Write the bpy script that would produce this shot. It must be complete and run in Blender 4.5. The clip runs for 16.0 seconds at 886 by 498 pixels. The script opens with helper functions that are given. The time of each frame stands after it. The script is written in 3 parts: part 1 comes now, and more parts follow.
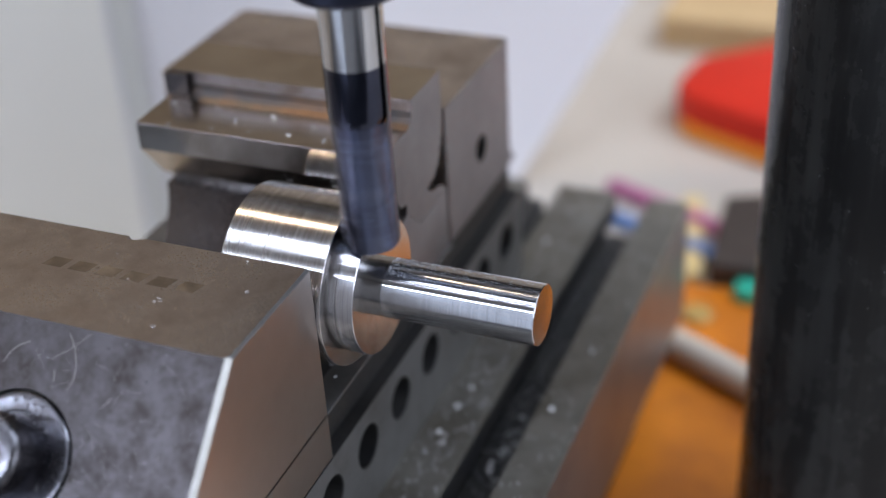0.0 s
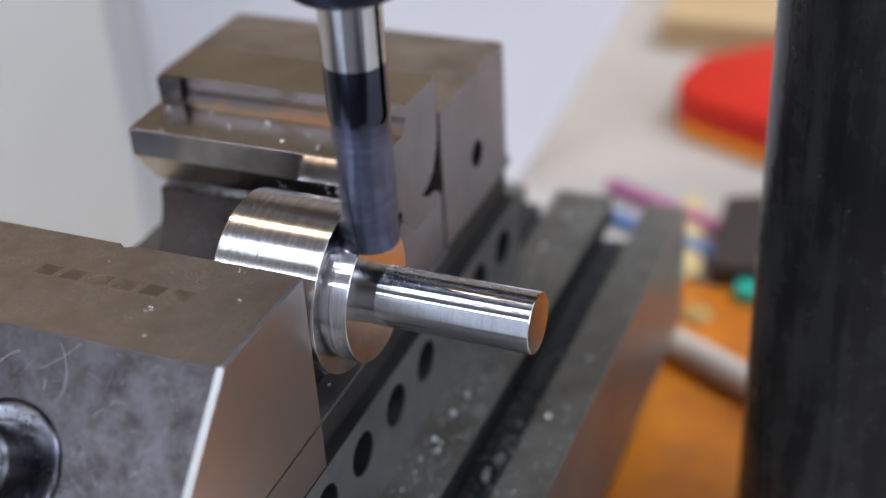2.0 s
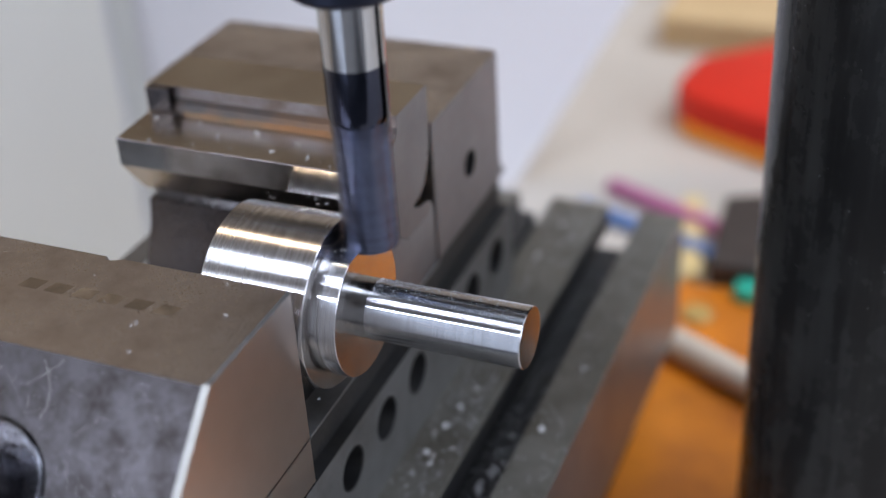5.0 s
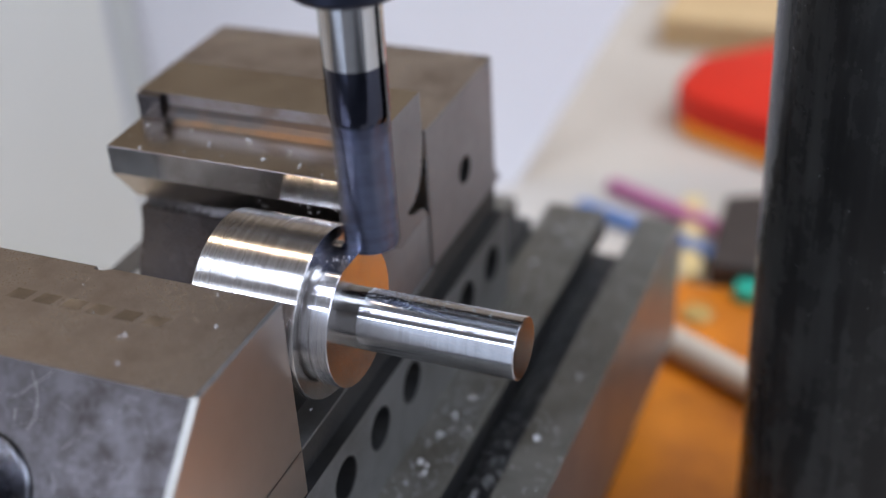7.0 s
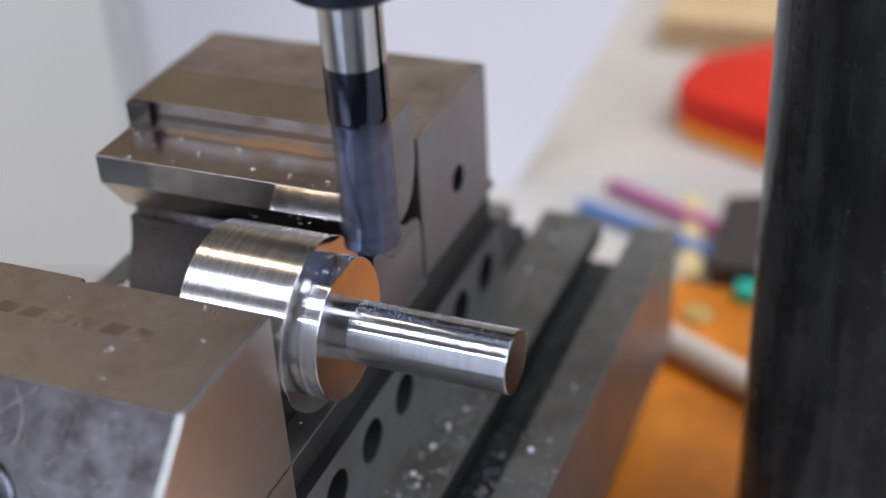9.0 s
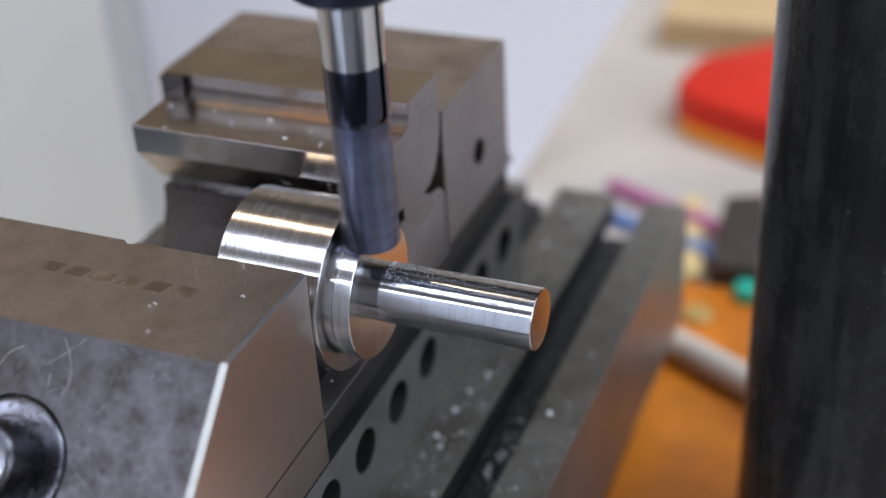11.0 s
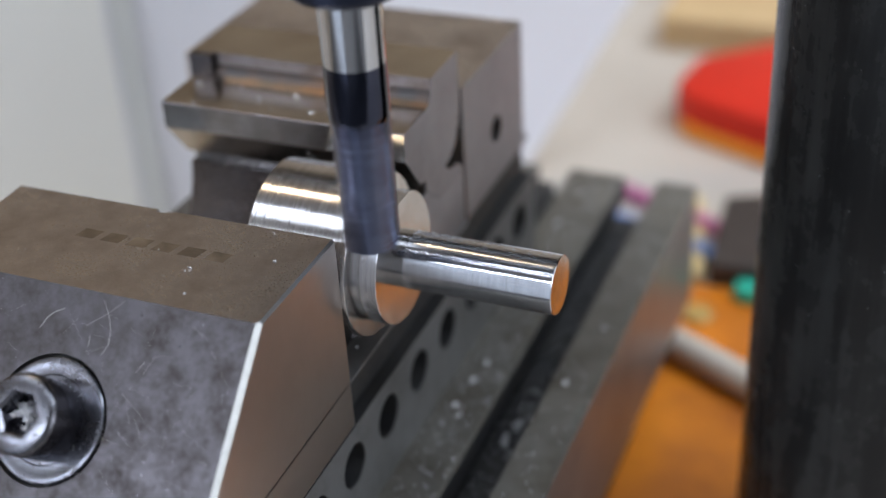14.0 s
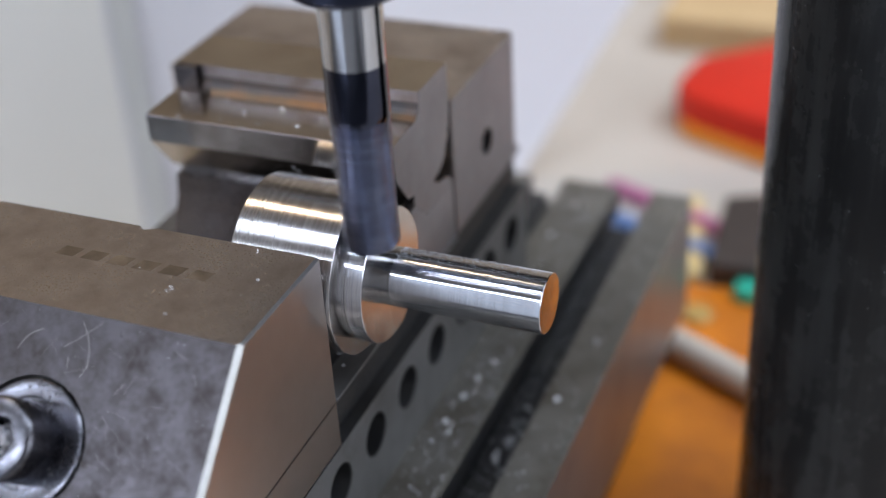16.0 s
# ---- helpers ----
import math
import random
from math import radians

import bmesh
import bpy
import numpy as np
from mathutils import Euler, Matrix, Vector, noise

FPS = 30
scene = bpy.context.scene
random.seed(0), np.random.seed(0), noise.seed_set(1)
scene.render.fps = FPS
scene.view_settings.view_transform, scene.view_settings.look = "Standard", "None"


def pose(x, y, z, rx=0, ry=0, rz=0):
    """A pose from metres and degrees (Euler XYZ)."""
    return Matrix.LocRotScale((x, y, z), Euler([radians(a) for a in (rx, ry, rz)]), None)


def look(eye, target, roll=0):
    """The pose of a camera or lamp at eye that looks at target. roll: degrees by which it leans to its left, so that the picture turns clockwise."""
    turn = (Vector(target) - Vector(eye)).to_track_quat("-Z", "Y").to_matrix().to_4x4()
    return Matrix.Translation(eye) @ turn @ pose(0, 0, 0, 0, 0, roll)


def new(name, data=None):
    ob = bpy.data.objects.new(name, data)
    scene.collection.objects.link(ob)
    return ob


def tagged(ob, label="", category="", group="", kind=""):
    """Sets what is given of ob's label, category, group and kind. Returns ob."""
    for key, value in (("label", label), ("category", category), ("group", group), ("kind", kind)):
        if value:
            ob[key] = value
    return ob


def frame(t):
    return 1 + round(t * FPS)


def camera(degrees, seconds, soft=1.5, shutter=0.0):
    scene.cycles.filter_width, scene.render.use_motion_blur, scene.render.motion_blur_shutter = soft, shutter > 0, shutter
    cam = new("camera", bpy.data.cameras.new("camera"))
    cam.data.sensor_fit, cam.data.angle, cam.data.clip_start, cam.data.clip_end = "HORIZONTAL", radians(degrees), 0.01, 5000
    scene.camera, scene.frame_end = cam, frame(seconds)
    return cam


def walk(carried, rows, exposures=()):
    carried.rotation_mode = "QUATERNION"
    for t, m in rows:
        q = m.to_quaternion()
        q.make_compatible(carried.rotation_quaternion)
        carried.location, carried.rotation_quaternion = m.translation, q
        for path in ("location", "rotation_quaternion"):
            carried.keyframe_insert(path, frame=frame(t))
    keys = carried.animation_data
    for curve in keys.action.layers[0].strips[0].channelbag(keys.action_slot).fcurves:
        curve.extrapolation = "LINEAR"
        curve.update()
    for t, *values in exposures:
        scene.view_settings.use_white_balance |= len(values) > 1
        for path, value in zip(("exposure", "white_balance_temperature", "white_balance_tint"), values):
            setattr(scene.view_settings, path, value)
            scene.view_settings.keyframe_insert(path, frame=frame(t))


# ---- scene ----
MM = 0.001
RISE = 115.0                      # jaw top above the bench top, mm

# camera: fixed on a tripod, close to the vice, focused on the turned part
cam = camera(36.44, 16.0, soft=1.3, shutter=1.0)
EYE = pose(0.09326, -0.15641, 0.22981, 58.026, 3.042, 22.137)
walk(cam, [(0.0, EYE), (16.0, EYE)], [(0.0, 0.31, 6420, 13), (9.0, 0.35, 6400, 13), (11.5, 0.33, 6420, 13), (12.2, 0.27, 6480, 13), (13.0, 0.22, 6500, 12),
                                     (13.5, 0.30, 6520, 10), (14.0, 0.34, 6520, 10), (16.0, 0.37, 6430, 12)])
cam.data.dof.use_dof = True
cam.data.dof.focus_distance = 0.221
cam.data.dof.aperture_fstop = 8.4

# travel of the machine table along its slots: seconds, millimetres
TRAVEL = [(0.0, 0.0), (0.5, -0.54), (1.0, -1.16), (1.5, -1.80), (2.0, -2.41), (2.5, -3.05), (3.0, -3.67), (3.5, -4.38),
          (4.0, -5.14), (4.6, -5.98), (5.3, -6.98), (5.9, -7.85), (6.5, -8.75), (7.0, -9.56), (7.5, -10.45), (8.0, -11.44),
          (8.5, -12.40), (8.8, -13.1), (9.0, -13.25), (9.2, -12.7), (9.5, -11.3), (10.0, -8.0), (10.5, -4.6), (11.0, -1.3), (11.3, 0.55),
          (11.5, 1.75), (12.0, 4.49), (12.5, 6.62), (13.0, 7.95), (13.5, 9.0), (13.8, 9.25), (14.0, 9.1), (14.5, 7.30),
          (15.0, 5.68), (15.5, 4.50), (16.0, 3.42)]


def carriage(mm):
    return Matrix.Translation((0.0007 * mm * MM, mm * MM, RISE * MM + 0.012 * mm * MM))


# ---- light ----
world = bpy.data.worlds.new("room_air")
scene.world = world
world.use_nodes = True
world.node_tree.nodes["Background"].inputs["Color"].default_value = (0.85, 0.9, 1.0, 1)
world.node_tree.nodes["Background"].inputs["Strength"].default_value = 0.05


def area_lamp(name, m, sx, sy, watts, colour):
    data = bpy.data.lights.new(name, "AREA")
    data.shape, data.size, data.size_y, data.energy, data.color = "RECTANGLE", sx, sy, watts, colour
    ob = new(name, data)
    ob.matrix_world = m
    return ob


for tube_y, tube_w in ((-0.36, 1.5), (-0.46, 2.0), (-0.64, 1.1)):
    area_lamp("tube_lamp_light", pose(-0.62, tube_y, 1.22), 1.15, 0.020, tube_w, (0.78, 0.87, 1.0))
area_lamp("far_tube_lamp_light", pose(-0.70, -1.42, 1.22), 1.15, 0.120, 11.0, (0.78, 0.87, 1.0))
area_lamp("bulb_lamp_light", pose(-0.68, 0.27, 1.20), 0.26, 0.035, 2.6, (1.0, 0.76, 0.48))
# Added fill lamps: overhead, south and east; no known source stands there.
area_lamp("ceiling_panel_light", pose(0.75, 0.45, 1.42), 1.1, 1.1, 24.0, (0.78, 0.88, 1.0))
area_lamp("glass_door_light", look((-0.75, -1.87, 0.37), (-0.75, 0, 0.37)), 1.29, 2.25, 8.0, (0.74, 0.85, 1.0))
area_lamp("window_light", look((1.70, -0.35, 0.60), (0, 0.05, 0.10)), 0.9, 0.9, 9.5, (0.82, 0.90, 1.0))


# ---- materials ----
def material(name, base=(0.5, 0.5, 0.5), rough=0.5, metal=0.0, tint=None, scale=60.0, amount=0.5, grain=900.0,
             rough_var=0.12, bump=0.15, stretch=(1, 1, 1), emit=None, coat=0.0, distance=0.00004, aniso=0.0, low=0.42, high=0.68, fine=0.0, spec=0.5, lathe=False):
    """Base colour with stains at one scale, and roughness and relief from a finer grain."""
    m = bpy.data.materials.new(name)
    m.use_nodes = True
    nt = m.node_tree
    b = nt.nodes["Principled BSDF"]
    b.inputs["Metallic"].default_value = metal
    b.inputs["Anisotropic"].default_value = aniso
    b.inputs["Specular IOR Level"].default_value = spec
    if lathe:                     # tool marks run round the x axis
        tg = nt.nodes.new("ShaderNodeTangent")
        tg.direction_type, tg.axis = "RADIAL", "X"
        nt.links.new(tg.outputs["Tangent"], b.inputs["Tangent"])
        b.inputs["Anisotropic Rotation"].default_value = 0.25
    b.inputs["Coat Weight"].default_value = coat
    co = nt.nodes.new("ShaderNodeTexCoord")
    mp = nt.nodes.new("ShaderNodeMapping")
    mp.inputs["Scale"].default_value = stretch
    nt.links.new(co.outputs["Object"], mp.inputs["Vector"])
    n1 = nt.nodes.new("ShaderNodeTexNoise")
    n1.inputs["Scale"].default_value, n1.inputs["Detail"].default_value = scale, 6
    n1.inputs["Roughness"].default_value = 0.62
    nt.links.new(co.outputs["Object"], n1.inputs["Vector"])
    n2 = nt.nodes.new("ShaderNodeTexNoise")
    n2.inputs["Scale"].default_value, n2.inputs["Detail"].default_value = grain, 4
    nt.links.new(mp.outputs["Vector"], n2.inputs["Vector"])
    ramp = nt.nodes.new("ShaderNodeValToRGB")
    ramp.color_ramp.elements[0].position, ramp.color_ramp.elements[1].position = low, high
    ramp.color_ramp.elements[0].color = (*base, 1)
    t = tint or tuple(c * 0.7 for c in base)
    ramp.color_ramp.elements[1].color = (*[a + (c - a) * amount for a, c in zip(base, t)], 1)
    blend = nt.nodes.new("ShaderNodeMix")
    blend.inputs["Factor"].default_value = fine
    nt.links.new(n1.outputs["Fac"], blend.inputs["A"])
    nt.links.new(n2.outputs["Fac"], blend.inputs["B"])
    nt.links.new(blend.outputs["Result"], ramp.inputs["Fac"])
    nt.links.new(ramp.outputs["Color"], b.inputs["Base Color"])
    mix = nt.nodes.new("ShaderNodeMath")
    mix.operation = "ADD"
    nt.links.new(n1.outputs["Fac"], mix.inputs[0])
    nt.links.new(n2.outputs["Fac"], mix.inputs[1])
    mr = nt.nodes.new("ShaderNodeMapRange")
    mr.inputs["From Min"].default_value, mr.inputs["From Max"].default_value = 0.6, 1.4
    mr.inputs["To Min"].default_value, mr.inputs["To Max"].default_value = max(rough - rough_var, 0.03), min(rough + rough_var, 1)
    nt.links.new(mix.outputs[0], mr.inputs["Value"])
    nt.links.new(mr.outputs["Result"], b.inputs["Roughness"])
    if bump:
        bp = nt.nodes.new("ShaderNodeBump")
        bp.inputs["Strength"].default_value, bp.inputs["Distance"].default_value = bump, distance
        nt.links.new(n2.outputs["Fac"], bp.inputs["Height"])
        nt.links.new(bp.outputs["Normal"], b.inputs["Normal"])
    if emit:
        b.inputs["Emission Color"].default_value = (*emit[:3], 1)
        b.inputs["Emission Strength"].default_value = emit[3]
    return m


def ring_marks(m, ay, az, pitch=0.00022):
    """Faint concentric facing marks about an x axis through (ay, az), in metres."""
    nt = m.node_tree
    b = nt.nodes["Principled BSDF"]
    co = nt.nodes.new("ShaderNodeTexCoord")
    flat = nt.nodes.new("ShaderNodeVectorMath")
    flat.operation = "MULTIPLY_ADD"
    flat.inputs[1].default_value, flat.inputs[2].default_value = (0, 1, 1), (0, -ay, -az)
    far = nt.nodes.new("ShaderNodeVectorMath")
    far.operation = "LENGTH"
    rings = nt.nodes.new("ShaderNodeTexNoise")
    rings.noise_dimensions = "1D"
    rings.inputs["Scale"].default_value, rings.inputs["Detail"].default_value = 1 / pitch / 4, 3
    relief = nt.nodes.new("ShaderNodeBump")
    relief.inputs["Strength"].default_value, relief.inputs["Distance"].default_value = 0.35, 0.00002
    nt.links.new(co.outputs["Object"], flat.inputs[0])
    nt.links.new(flat.outputs["Vector"], far.inputs[0])
    nt.links.new(far.outputs["Value"], rings.inputs["W"])
    nt.links.new(rings.outputs["Fac"], relief.inputs["Height"])
    nt.links.new(relief.outputs["Normal"], b.inputs["Normal"])
    return m


AY, AZ = 14.88, -11.6             # axis of the turned shaft, mm
M = {
    "vice": material("tarnished_ground_steel", (0.68, 0.655, 0.67), 0.30, 1.0, (0.36, 0.315, 0.30), 85, 0.9, 2600, 0.08, 0.0, fine=0.15, low=0.40, high=0.68),
    # Mottled slope steel, base darkened to offset lamp reflections on that side.
    "slope": material("dimmed_slope_steel", (0.115, 0.108, 0.118), 0.38, 1.0, (0.056, 0.049, 0.048), 210, 0.95, 900, 0.12, 0.0, low=0.40, high=0.66, fine=0.28),
    "etch": material("dark_etching", (0.20, 0.175, 0.155), 0.5, 1.0, (0.40, 0.355, 0.31), 150, 1.0, 1500, 0.1, 0.2),
    "edge": material("bare_edge_steel", (0.38, 0.38, 0.37), 0.38, 1.0, (0.5, 0.5, 0.5), 400, 0.6, 2000, 0.08, 0.2),
    # Dull end faces; a blue-grey reflection is put into this darker tone.
    "side": material("blue_grey_reflection_side", (0.30, 0.31, 0.345), 0.46, 1.0, (0.22, 0.22, 0.24), 50, 0.6, 500, 0.08, 0.05),
    "jaw_side": material("satin_ground_side", (0.62, 0.58, 0.55), 0.34, 1.0, (0.50, 0.45, 0.415), 28, 0.6, 600, 0.05, 0.03),
    "step": material("oiled_step_jaw_steel", (0.56, 0.515, 0.455), 0.24, 1.0, (0.36, 0.30, 0.25), 42, 0.75, 700, 0.05, 0.02),
    "lip": material("darkened_jaw_steel", (0.135, 0.127, 0.137), 0.25, 1.0, (0.085, 0.07, 0.065), 60, 0.7, 1300, 0.1, 0.2),
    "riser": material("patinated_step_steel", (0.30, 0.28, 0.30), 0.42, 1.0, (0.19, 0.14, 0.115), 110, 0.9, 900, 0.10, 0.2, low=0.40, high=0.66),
    # Cove brown stands in for a warm reflection at the riser's foot.
    "cove": material("warm_reflection_cove", (0.085, 0.078, 0.078), 0.40, 1.0, (0.17, 0.105, 0.07), 60, 0.9, 900, 0.07, 0.05),
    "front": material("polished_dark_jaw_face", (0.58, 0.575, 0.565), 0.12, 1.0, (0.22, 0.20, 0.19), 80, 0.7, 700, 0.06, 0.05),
    # Serves blackened steel, and recesses whose shade is put into the colour.
    "black": material("black_steel_and_shade", (0.018, 0.018, 0.020), 0.55, 0.0, (0.04, 0.038, 0.034), 120, 0.6, 900, 0.1, 0.3),
    "cast": material("dark_bed_steel", (0.21, 0.21, 0.215), 0.38, 0.55, (0.12, 0.115, 0.11), 70, 0.7, 1300, 0.10, 0.3),
    "table": material("grey_table_iron", (0.215, 0.208, 0.19), 0.40, 0.5, (0.085, 0.072, 0.052), 75, 0.8, 1200, 0.14, 0.4, low=0.38, high=0.70),
    "table_side": material("smooth_table_edge_iron", (0.285, 0.27, 0.27), 0.42, 0.9, (0.24, 0.21, 0.19), 60, 0.6, 1200, 0.06, 0.1),
    # Metal flakes coloured near-white in place of a glint.
    "flake": material("glint_white_flake", (0.95, 0.96, 1.0), 0.45, 0.25, None, 900, 0.2, 2500, 0.05, 0.0),
    "turned": material("turned_bright_steel", (0.82, 0.84, 0.91), 0.22, 1.0, (0.50, 0.50, 0.53), 70, 0.6, 360, 0.03, 0.05, (9, 0.12, 0.12), distance=0.00002, fine=0.7, low=0.36, high=0.72, aniso=1.0, lathe=True),
    "body": material("coarse_turned_steel", (0.80, 0.80, 0.84), 0.24, 1.0, (0.46, 0.445, 0.44), 60, 0.8, 300, 0.07, 0.25, (7, 0.10, 0.10), distance=0.00003, fine=0.8, low=0.40, high=0.64, aniso=0.9, lathe=True),
    "pin": material("fine_turned_pin_steel", (0.62, 0.635, 0.69), 0.20, 1.0, (0.44, 0.45, 0.485), 70, 0.8, 420, 0.03, 0.02, (9, 0.12, 0.12), distance=0.00002, fine=0.75, low=0.36, high=0.68, aniso=1.0, lathe=True),
    "faced": ring_marks(material("faced_steel", (0.58, 0.56, 0.55), 0.20, 1.0, (0.42, 0.39, 0.37), 120, 0.7, 900, 0.06, 0.0), AY * MM, AZ * MM),
    "neck": material("black_tool_coating", (0.045, 0.05, 0.075), 0.14, 1.0, None, 200, 0.4, 1500, 0.04, 0.04),
    "coat": material("blue_black_tool_coating", (0.092, 0.105, 0.168), 0.12, 1.0, (0.07, 0.079, 0.127), 200, 0.4, 1500, 0.03, 0.02),
    "shank": material("polished_carbide", (0.44, 0.45, 0.48), 0.13, 1.0, (0.34, 0.35, 0.37), 200, 0.4, 1500, 0.03, 0.03),
    "land": material("ground_cutting_land", (0.17, 0.195, 0.285), 0.26, 1.0, (0.38, 0.42, 0.55), 300, 0.6, 2500, 0.08, 0.3),
    "nut": material("dark_collet_steel", (0.03, 0.035, 0.06), 0.30, 0.8, None, 90, 0.4, 900, 0.08, 0.1),
    "bolt": material("plated_bolt_steel", (0.21, 0.213, 0.245), 0.24, 1.0, (0.10, 0.095, 0.105), 210, 0.9, 1500, 0.10, 0.15, fine=0.3, low=0.36, high=0.66),
    "dust": material("pale_metal_dust", (0.68, 0.71, 0.78), 0.45, 0.0, None, 900, 0.3, 2500, 0.05, 0.0),
    "chip": material("bright_swarf", (0.95, 0.95, 0.98), 0.20, 0.4, None, 900, 0.2, 2500, 0.05, 0.0),
    "column": material("black_painted_column", (0.013, 0.013, 0.0135), 0.27, 0.0, (0.040, 0.041, 0.041), 150, 0.9, 300, 0.12, 0.5, (1, 1, 0.10), distance=0.0003, spec=0.15, fine=0.7, low=0.42, high=0.66),
    "wood": material("varnished_orange_board", (0.64, 0.195, 0.008), 0.42, 0.0, (0.33, 0.085, 0.004), 26, 1.0, 90, 0.1, 0.2, (6, 0.6, 1), distance=0.0002),
    "bench": material("cream_bench_laminate", (0.52, 0.465, 0.41), 0.5, 0.0, (0.44, 0.385, 0.33), 12, 0.6, 300, 0.1, 0.1),
    "guard": material("white_guard_paint", (0.80, 0.785, 0.83), 0.45, 0.0, (0.75, 0.74, 0.77), 6, 0.6, 300, 0.1, 0.1),
    "seam": material("grey_guard_seam", (0.66, 0.66, 0.64), 0.5, 0.0, (0.60, 0.60, 0.58), 8, 0.6, 300, 0.1, 0.1),
    "guard_left": material("cream_white_guard_paint", (0.82, 0.80, 0.75), 0.45, 0.0, (0.78, 0.755, 0.68), 6, 0.6, 300, 0.1, 0.1),
    "tube": material("off_white_plastic", (0.62, 0.545, 0.46), 0.5, 0.0, (0.52, 0.45, 0.37), 60, 0.5, 500, 0.1, 0.1),
    "red": material("red_plastic", (0.62, 0.030, 0.014), 0.5, 0.0, (0.50, 0.02, 0.012), 20, 0.5, 400, 0.1, 0.1, spec=0.2),
    "orange": material("orange_plastic", (0.80, 0.27, 0.02), 0.35, 0.0, None, 20, 0.3, 400, 0.1, 0.1),
    "tan": material("tan_cardboard", (0.55, 0.38, 0.20), 0.7, 0.0, (0.42, 0.28, 0.13), 25, 0.6, 500, 0.1, 0.2),
    "blue": material("blue_plastic", (0.10, 0.20, 0.45), 0.4, 0.0, None, 40, 0.4, 400, 0.1, 0.1),
    "magenta": material("magenta_plastic", (0.48, 0.14, 0.28), 0.4, 0.0, None, 40, 0.4, 400, 0.1, 0.1),
    "teal": material("teal_plastic", (0.02, 0.42, 0.30), 0.35, 0.0, None, 40, 0.4, 400, 0.1, 0.1),
    "rubber": material("black_case_plastic", (0.035, 0.025, 0.022), 0.5, 0.0, None, 40, 0.4, 400, 0.1, 0.1),
    "button": material("amber_plastic", (0.42, 0.27, 0.08), 0.5, 0.0, None, 40, 0.4, 400, 0.1, 0.1),
    "ruler": material("pale_yellow_wood", (0.72, 0.54, 0.25), 0.5, 0.0, None, 40, 0.4, 400, 0.1, 0.1),
    "room": material("tan_room_wall", (0.70, 0.585, 0.45), 0.8, 0.0, (0.60, 0.49, 0.37), 1.2, 0.6, 60, 0.05, 0.1, distance=0.001),
    "ceiling": material("grey_plaster", (0.62, 0.62, 0.63), 0.8, 0.0, (0.54, 0.54, 0.54), 1.5, 0.5, 60, 0.05, 0.1, distance=0.001),
    "floor": material("grey_workshop_floor", (0.14, 0.14, 0.145), 0.6, 0.0, None, 2, 0.5, 60, 0.1, 0.2, distance=0.001),
}


# ---- mesh helpers, all in millimetres ----
def part(name, bm, mat, parent=None, label="", smooth=False):
    """Link a bmesh, scaled from millimetres, as one mesh object."""
    for v in bm.verts:
        v.co *= MM
    bmesh.ops.recalc_face_normals(bm, faces=bm.faces)
    me = bpy.data.meshes.new(name)
    bm.to_mesh(me)
    bm.free()
    me.materials.append(M[mat])
    if smooth:
        for p in me.polygons:
            p.use_smooth = True
        me.set_sharp_from_angle(angle=radians(32))
    ob = new(name, me)
    ob.parent = parent
    if label:
        ob["label"] = label
    return ob


def thing(name, label, category, group="", kind=""):
    return tagged(new(name), label, category, group, kind)


def soften(bm, width, segments=2, angle=20):
    if width:
        edges = [e for e in bm.edges if len(e.link_faces) == 2 and e.calc_face_angle(0) > radians(angle)]
        bmesh.ops.bevel(bm, geom=edges, offset=width, segments=segments, profile=0.6, affect="EDGES", clamp_overlap=True)


def box(x0, x1, y0, y1, z0, z1, bevel=0.0, bm=None):
    made = bm or bmesh.new()
    bmesh.ops.create_cube(made, size=1, matrix=Matrix.Translation(((x0 + x1) / 2, (y0 + y1) / 2, (z0 + z1) / 2))
                          @ Matrix.Diagonal((x1 - x0, y1 - y0, z1 - z0, 1)))
    if bm is None:
        soften(made, bevel)
    return made


def prism(profile, lo, hi, axis="x", bevel=0.0):
    """A profile in the plane across an axis, drawn out along it: (y, z) along x, (x, z) along y, (x, y) along z."""
    bm = bmesh.new()

    def put(a, b, c):
        return {"x": (c, a, b), "y": (a, c, b), "z": (a, b, c)}[axis]
    ends = [[bm.verts.new(put(a, b, c)) for a, b in profile] for c in (lo, hi)]
    bm.faces.new(ends[0]), bm.faces.new(ends[1][::-1])
    for i in range(len(profile)):
        j = (i + 1) % len(profile)
        bm.faces.new((ends[0][i], ends[0][j], ends[1][j], ends[1][i]))
    bmesh.ops.recalc_face_normals(bm, faces=bm.faces)
    soften(bm, bevel)
    return bm


def turned(profile, steps=64, m=None, closed=True):
    """A turned solid about z from (radius, height) pairs, then moved by m."""
    bm = bmesh.new()
    rings = []
    for r, h in profile:
        if r < 1e-6:
            rings.append([bm.verts.new((0, 0, h))])
        else:
            rings.append([bm.verts.new((r * math.cos(math.tau * k / steps), r * math.sin(math.tau * k / steps), h)) for k in range(steps)])
    for a, b in zip(rings, rings[1:]):
        for k in range(steps):
            q = (k + 1) % steps
            loop = [a[k % len(a)], a[q % len(a)], b[q % len(b)], b[k % len(b)]]
            bm.faces.new(list(dict.fromkeys(loop)))
    for ring, flip in ((rings[0], True), (rings[-1], False)):
        if closed and len(ring) > 2:
            bm.faces.new(ring[::-1] if flip else ring)
    if m:
        bm.transform(m)
    return bm


